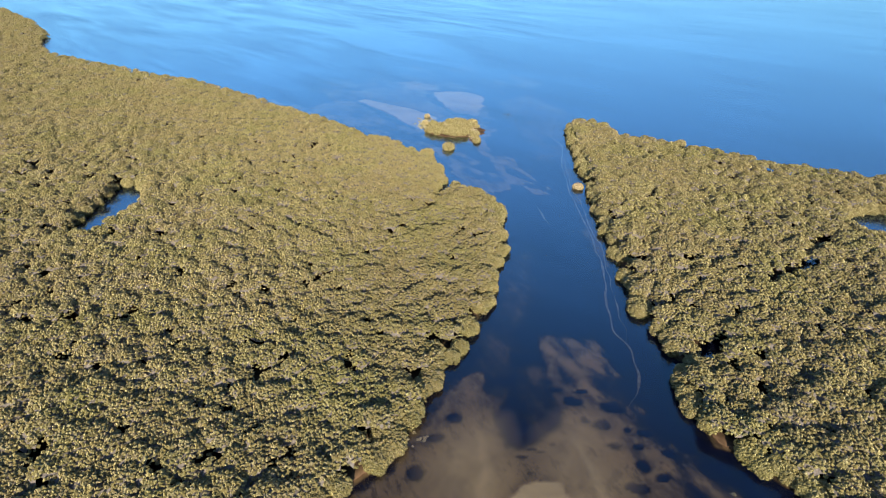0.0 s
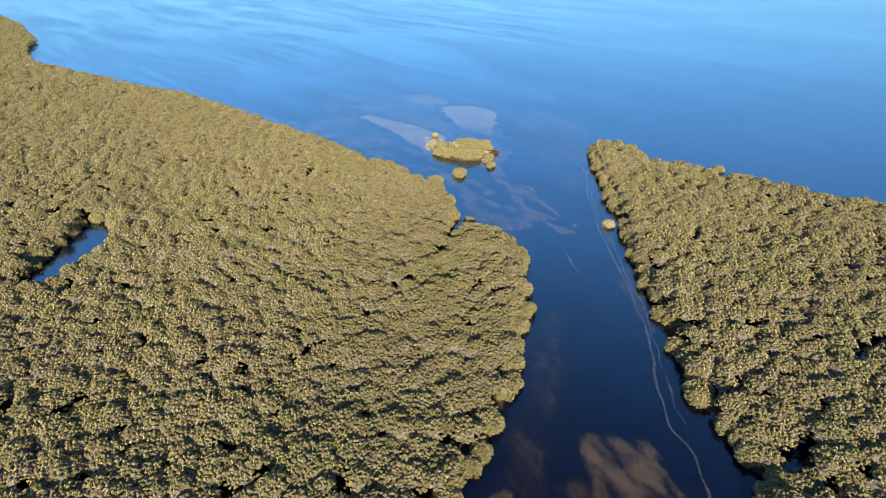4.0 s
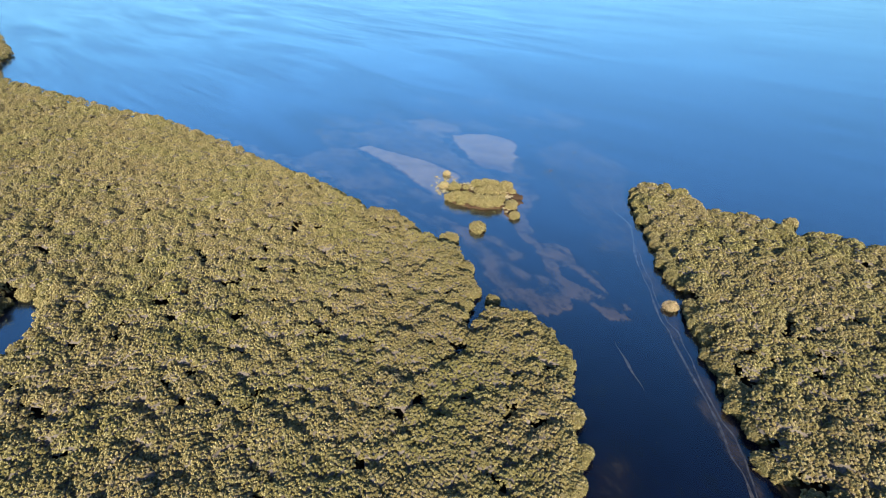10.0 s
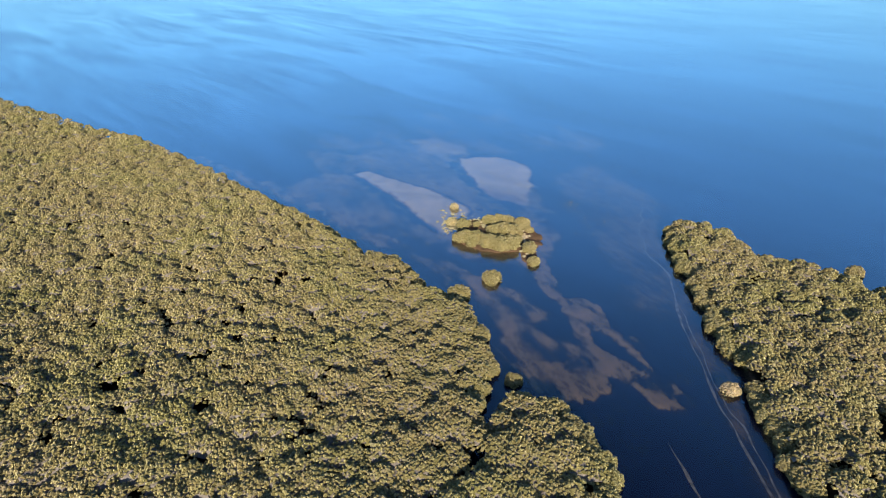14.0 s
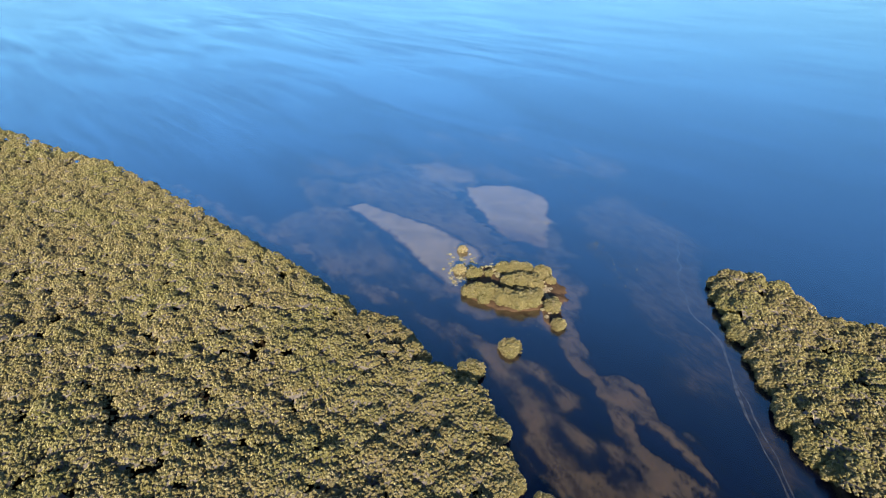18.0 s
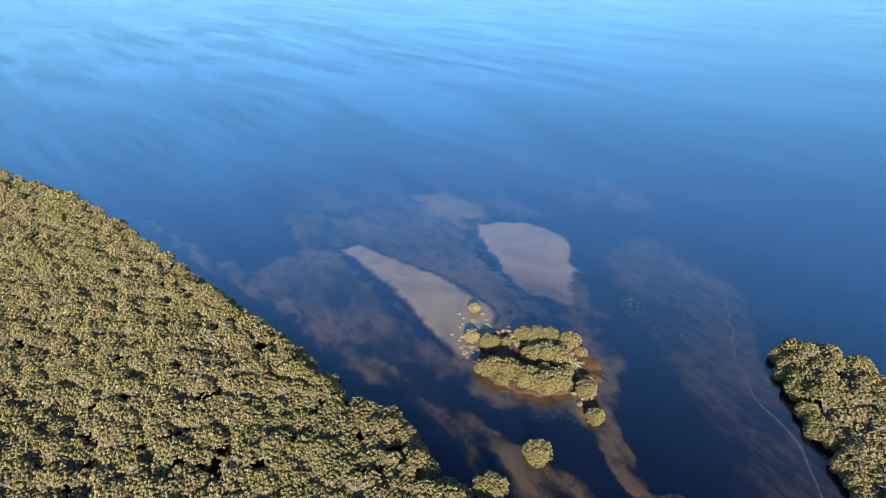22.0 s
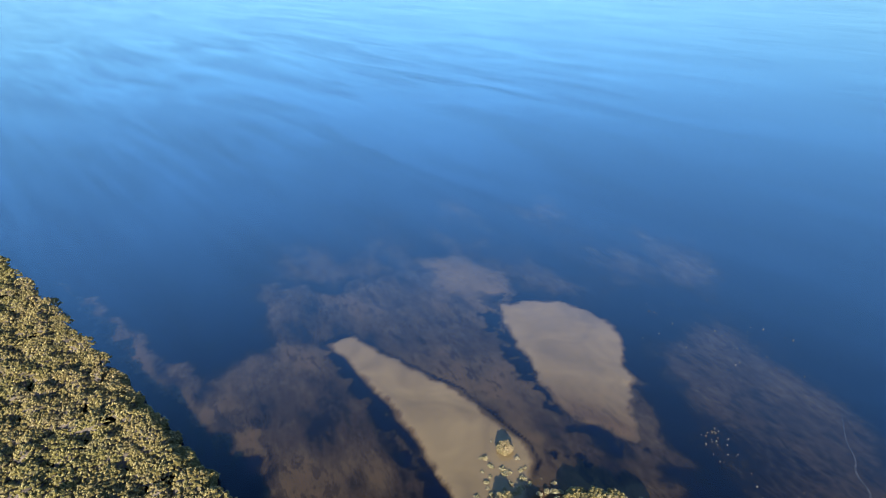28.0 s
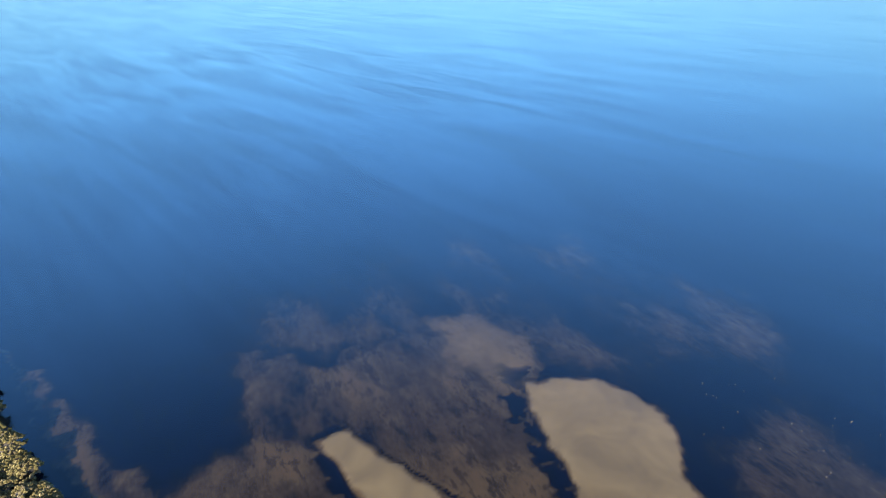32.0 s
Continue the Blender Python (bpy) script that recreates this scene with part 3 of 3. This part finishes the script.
def mangrove_tree(seed, mat, label):
    """A low spreading mangrove about 3.8 m high with a crown 4.4 m across, at the origin."""
    rng = np.random.default_rng(seed)
    tree = new("mangrove_tree")
    tagged(tree, label, "tree", "mangrove trees along the water's edge")
    lean = rng.uniform(-0.3, 0.3, 2)
    trunk = part("trunk", solid("trunk", *pole(rng, (0, 0, -0.5), (lean[0], lean[1], 1.4), 0.16, 0.11), BARK), tree)
    for k in range(4):
        a = 1.571 * k + rng.uniform(-0.4, 0.4)
        tip = (lean[0] + 1.2 * math.cos(a), lean[1] + 1.2 * math.sin(a), rng.uniform(2.2, 2.9))
        part("limb", solid("limb", *pole(rng, (lean[0] * 0.6, lean[1] * 0.6, 0.8), tip, 0.08, 0.03, 5), BARK), trunk)
    # one broad dome with smaller ones round it
    domes = 5
    a = np.arange(domes) * 6.2832 / domes + rng.uniform(-0.5, 0.5, domes)
    out = rng.uniform(0.7, 1.2, domes)
    hx, hy = np.r_[0, out * np.cos(a)], np.r_[0, out * np.sin(a)]
    v, f = dome_crown(rng, hx, hy, np.r_[3.4, 3.4 - 0.6 * out + rng.uniform(-0.1, 0.2, domes)], np.r_[1.75, rng.uniform(0.8, 1.1, domes)],
                      np.r_[2.2, rng.uniform(1.2, 1.7, domes)], 105, 0.27)
    part("crown", solid("crown", v, f, mat), tree)
    return tree


SHRUBS = []
GREEN = "olive-green mangrove tree with a dense domed crown at the water's edge"
PALE = "small pale yellow-brown mangrove bush standing in shallow water"
KINDS = [mangrove_tree(100 + k, LEAF, GREEN) for k in range(7)]
DRY = mangrove_tree(200, SHRUB, PALE)
used = set()


def plant(kind, x, y, scale, turn, label=""):
    z = float(ground_height(np.array([x]), np.array([y]))[0])
    if kind in SHRUBS and z < -0.235 and kind in used:
        return None
    m = Matrix.LocRotScale((x, y, z - 0.05), Euler((0, 0, turn)), (scale * 1.12, scale * 1.12, scale * 0.86))
    if kind in used:
        ob = copy_thing(kind, m)
    else:
        ob = kind
        used.add(kind)
    ob.matrix_basis = m
    if label:
        ob["label"] = label
    return ob


rng = np.random.default_rng(5)
ISLAND = "olive-green mangrove tree in the thicket on the low mud island"
for x, y, s in [(1, 236, 1.05), (-1.8, 236.6, 0.85), (3.6, 236.4, 0.85), (7.3, 234.4, 1.0), (2, 230.2, 1.15), (-0.8, 230.2, 0.9), (4.6, 229.6, 1.05), (-8.3, 225.8, 1.05),
                (-5.4, 225.2, 1.1), (-10.2, 226.2, 0.8), (-2.2, 223, 1.15), (0.9, 221.6, 1.15), (3.4, 222.8, 1.05), (8, 220.4, 0.85), (8.6, 223, 0.55),
                (8.4, 214.2, 0.72), (-8.7, 234, 0.85), (-0.3, 233.2, 0.6), (3.2, 233, 0.7), (5.6, 232.4, 0.75), (-3.6, 226.2, 0.6),
                (1.3, 225.6, 0.7), (5.3, 225.6, 0.65), (-5.2, 234.6, 0.5), (9, 231.6, 0.55), (-6.8, 222.9, 0.6)]:
    plant(KINDS[rng.integers(7)], x, y, s, rng.uniform(0, 6.28), ISLAND)
for x, y, s in [(-2, 206, 1.0), (-9.5, 199, 1.05), (0.5, 170.8, 0.75), (84, 212, 0.9)]:
    plant(KINDS[rng.integers(7)], x, y, s, rng.uniform(0, 6.28), "lone olive-green mangrove tree standing in shallow water")
for x, y, s in [(-12, 236, 0.72), (-11.5, 246.5, 0.6), (38.3, 169.6, 0.75)]:
    plant(DRY, x, y, s, rng.uniform(0, 6.28))


def low_shrub(seed):
    """A knee-high pale shrub: a few woody stems under an uneven pad of dry leaves."""
    r = np.random.default_rng(seed)
    shrub = new("low_shrub")
    tagged(shrub, "small pale dry shrub on the mud by the water", "shrub", "low shrubs on the mud")
    for k in range(3):
        a = 2.1 * k + r.uniform(-0.4, 0.4)
        part("stem", solid("stem", *pole(r, (0, 0, -0.15), (0.25 * math.cos(a), 0.25 * math.sin(a), 0.35), 0.03, 0.012, 4), BARK), shrub)
    v, f = dome_crown(r, np.array([0, 0.28]), np.array([0, 0.1]), np.array([0.62, 0.5]), np.array([0.4, 0.28]), np.array([0.4, 0.3]), 18, 0.15)
    v[:, 2] = np.maximum(v[:, 2] - 0.15, 0.02)
    part("crown", solid("crown", v, f, TWIG), shrub)
    return shrub


SHRUBS += [low_shrub(300 + k) for k in range(4)]
# clusters: middle, spread, how many, size; the one at (-5, 69) is added in place of white specks
for mx, my, sx, sy, many, size in [(-11, 238, 4.6, 6.5, 80, 0.8), (-4, 236, 2.6, 2.6, 16, 1.1), (7.2, 226, 1.2, 6.0, 26, 0.95), (-12.5, 230, 1.5, 2.5, 10, 0.6),
                                   (43.0, 222, 0.5, 7.5, 20, 0.8), (40.6, 196, 0.8, 7.0, 10, 1.0), (42.5, 61, 3.0, 2.0, 22, 0.8), (-5, 69, 1.6, 6.0, 16, 0.55), (43.3, 82.5, 1.2, 1.8, 5, 0.9)]:
    for _ in range(many):
        plant(SHRUBS[rng.integers(4)], mx + rng.normal() * sx * 0.6, my + rng.normal() * sy * 0.6, size * rng.uniform(0.5, 1.4), rng.uniform(0, 6.28))


def seedling(seed):
    """A young mangrove: a thin stem and a small head of leaves that just clears the water."""
    r = np.random.default_rng(seed)
    young = new("mangrove_seedling")
    tagged(young, "small dark mangrove seedling standing in shallow water", "seedling", "seedlings on the mud flats")
    part("stem", solid("stem", *pole(r, (0, 0, -0.9), (0.05, 0, 0.16), 0.025, 0.012, 4), BARK), young)
    part("crown", solid("crown", *heads(r, r.normal(size=(3, 3)) * 0.09 + (0.03, 0, 0.2), r.uniform(0.13, 0.2, 3), r.uniform(0.11, 0.17, 3)), BARK), young)
    return young


SEEDLINGS = [seedling(400 + k) for k in range(3)]
# clusters: middle, spread, how many
first = len(SEEDLINGS)
for mx, my, sx, sy, many in [(23.3, 250.3, 2.2, 2.6, 24), (36, 274, 9, 12, 26), (24, 284, 5, 6, 10), (28, 240, 6, 9, 14)]:
    for _ in range(many):
        m = Matrix.LocRotScale((mx + rng.normal() * sx * 0.7, my + rng.normal() * sy * 0.7, 0), Euler((0, 0, rng.uniform(0, 6.28))), (rng.uniform(0.35, 0.7),) * 3)
        if first:
            first -= 1
            SEEDLINGS[first].matrix_basis = m
        else:
            copy_thing(SEEDLINGS[rng.integers(3)], m).matrix_basis = m


def forest(ring, x0, x1, y0, y1, step, seed, shy=1.7, outer=False, gaps=1.0):
    r = np.random.default_rng(seed)
    gx, gy = np.meshgrid(np.arange(x0, x1, step), np.arange(y0, y1, step * 0.9))
    gx[1::2] += step / 2
    x = (gx + r.uniform(-0.45, 0.45, gx.shape) * step).ravel()
    y = (gy + r.uniform(-0.45, 0.45, gx.shape) * step).ravel()
    wx, wy = x + fractal(x, y, 7, 1, 5) * 0.7, y + fractal(x, y, 7, 6, 5) * 0.7
    d = inside_depth(wx, wy, ring)
    wedge = (np.abs(x) < 0.70 * y + 34) & (y > 40)
    keep = (d > shy) & (~wedge if outer else wedge)
    for pond in (LEFT_POND, RIGHT_POND):
        keep &= inside_depth(wx, wy, pond) < -0.8
    creek = np.min([line_distance(wx, wy, c) for c in CREEKS], axis=0)
    keep &= (creek > 1.25) | ((fractal(x, y, 9, 77, 2) > 0.15) & (creek > 0.5))
    keep &= r.uniform(0, 1, x.shape) > gaps * (0.002 + 0.02 * (fractal(x, y, 25, 61) > 0.35) + 0.05 * np.clip((-x - 20) / 50, 0, 1) * (y < 200))
    return x[keep], y[keep], d[keep]


banks = [forest(LEFT_SHORE, -110, 18, 40, 264, 2.2, 1, 0.9, gaps=0), forest(RIGHT_SHORE, 36, 134, 40, 240, 2.2, 3, 0.85, gaps=0)]
left = forest(LEFT_SHORE, -330, 18, 40, 300, 2.7, 21, 1.6)
leftfar = forest(LEFT_SHORE, -520, -100, 300, 640, 3.2, 2)
right = forest(RIGHT_SHORE, 36, 175, 40, 240, 2.7, 23, 1.4)

rim = [forest(LEFT_SHORE, -330, -16, -60, 300, 4.2, 4, 2.0, True), forest(RIGHT_SHORE, 44, 260, -60, 200, 4.2, 5, 2.0, True)]


def by_water(x, y, d, reach=-3.4):
    """Whether a tree stands at the open water, on a bank or round a pond, where one can tell it apart."""
    bank = (d < 2.5) & (y > 52) & (y < 262) & (x < 70) & (x > -86)
    return bank | (inside_depth(x, y, LEFT_POND) > reach) | (inside_depth(x, y, RIGHT_POND) > reach)


# trees one can tell apart, along both banks and round the ponds
for x, y, d in banks:
    for i in np.flatnonzero(by_water(x, y, d)):
        plant(KINDS[rng.integers(7)], x[i], y[i], rng.uniform(0.84, 1.04), rng.uniform(0, 6.28))


def canopy(name, label, trees, step, seed):
    """A closed canopy: crowns of many sizes side by side, each covered with close-set lumpy leaf clumps."""
    x, y, d = trees
    inner = ~by_water(x, y, d, -2.0)
    x, y, d = x[inner], y[inner], d[inner]
    r = np.random.default_rng(seed)
    wide = 1.0 if step < 1 else 1.5
    top = 3.6 + 0.5 * fractal(x, y, 22, 81) + 0.4 * fractal(x, y, 8, 85) + r.uniform(-0.6, 0.6, len(x)) - 0.4 * np.exp(-d / 2.5)
    radius = r.uniform(1.5, 2.7, len(x)) * wide
    depth = r.uniform(1.3, 2.3, len(x))
    cell = 0.3 if step < 1 else 0.5
    x0, y0 = x.min() - 4, y.min() - 4
    nx, ny = int((x.max() + 4 - x0) / cell) + 2, int((y.max() + 4 - y0) / cell) + 2
    cx, cy = x0 + np.arange(nx) * cell, y0 + np.arange(ny) * cell
    roof = np.zeros((ny, nx))
    for px, py, t, rad, dep in zip(x, y, top, radius, depth):
        i0, i1 = max(int((px - rad - x0) / cell), 0), int((px + rad - x0) / cell) + 2
        j0, j1 = max(int((py - rad - y0) / cell), 0), int((py + rad - y0) / cell) + 2
        q = ((cx[None, i0:i1] - px) ** 2 + (cy[j0:j1, None] - py) ** 2) / rad ** 2
        z = np.where(q < 1, t - dep * (1 - np.sqrt(np.maximum(1 - q, 0))), 0)
        roof[j0:j1, i0:i1] = np.maximum(roof[j0:j1, i0:i1], z)
    # the clumps, on an uneven lattice over the roof
    hx, hy = np.meshgrid(np.arange(x0, cx[-2], step), np.arange(y0, cy[-2], step * 0.87))
    hx[1::2] += step / 2
    hx, hy = (hx + r.uniform(-0.36, 0.36, hx.shape) * step).ravel(), (hy + r.uniform(-0.36, 0.36, hy.shape) * step).ravel()
    i, j = np.clip(((hx - x0) / cell).astype(int), 0, nx - 1), np.clip(((hy - y0) / cell).astype(int), 0, ny - 1)
    z = roof[j, i]
    ok = z > 1.3
    hx, hy, z = hx[ok], hy[ok], z[ok]
    n = len(z)
    size = r.uniform(0.5, 0.85, n) * step
    v, f = heads(r, np.column_stack([hx, hy, z - 0.1 * size + r.uniform(-0.3, 0.22, n)]), size, size * r.uniform(0.8, 1.25, n))
    ob = new(name, solid(name, v, f, LEAF))
    tagged(ob, label, "mangrove canopy", kind="stuff")
    # dark sheet in place of twigs and branches; adds brown shade to leaf gaps
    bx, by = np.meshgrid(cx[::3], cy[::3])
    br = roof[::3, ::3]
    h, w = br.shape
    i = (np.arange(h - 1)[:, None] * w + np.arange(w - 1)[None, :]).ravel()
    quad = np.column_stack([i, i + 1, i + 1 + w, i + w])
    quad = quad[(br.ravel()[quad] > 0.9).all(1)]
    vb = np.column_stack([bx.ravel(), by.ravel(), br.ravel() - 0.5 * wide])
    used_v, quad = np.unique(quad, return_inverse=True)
    under = new("gap_shade_sheet", solid("gap_shade_sheet", vb[used_v], quad.reshape(-1, 4), BARK))
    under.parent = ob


WOOD = "dense closed canopy of olive-green mangrove crowns with dark gaps"
inland = left[0] < -120
canopy("mangrove_canopy", WOOD, [c[~inland] for c in left], 0.48, 11)
canopy("mangrove_canopy", WOOD, right, 0.48, 12)
canopy("distant_mangrove_canopy", "olive-green mangrove woods inland of the creek", [c[inland] for c in left], 0.56, 16)
canopy("distant_mangrove_canopy", "distant olive-green mangrove woods along the shore", leftfar, 0.7, 13)
for k in (0, 1):
    canopy("distant_mangrove_canopy", "outlying olive-green mangrove woods away from the creek", rim[k], 1.4, 14 + k)
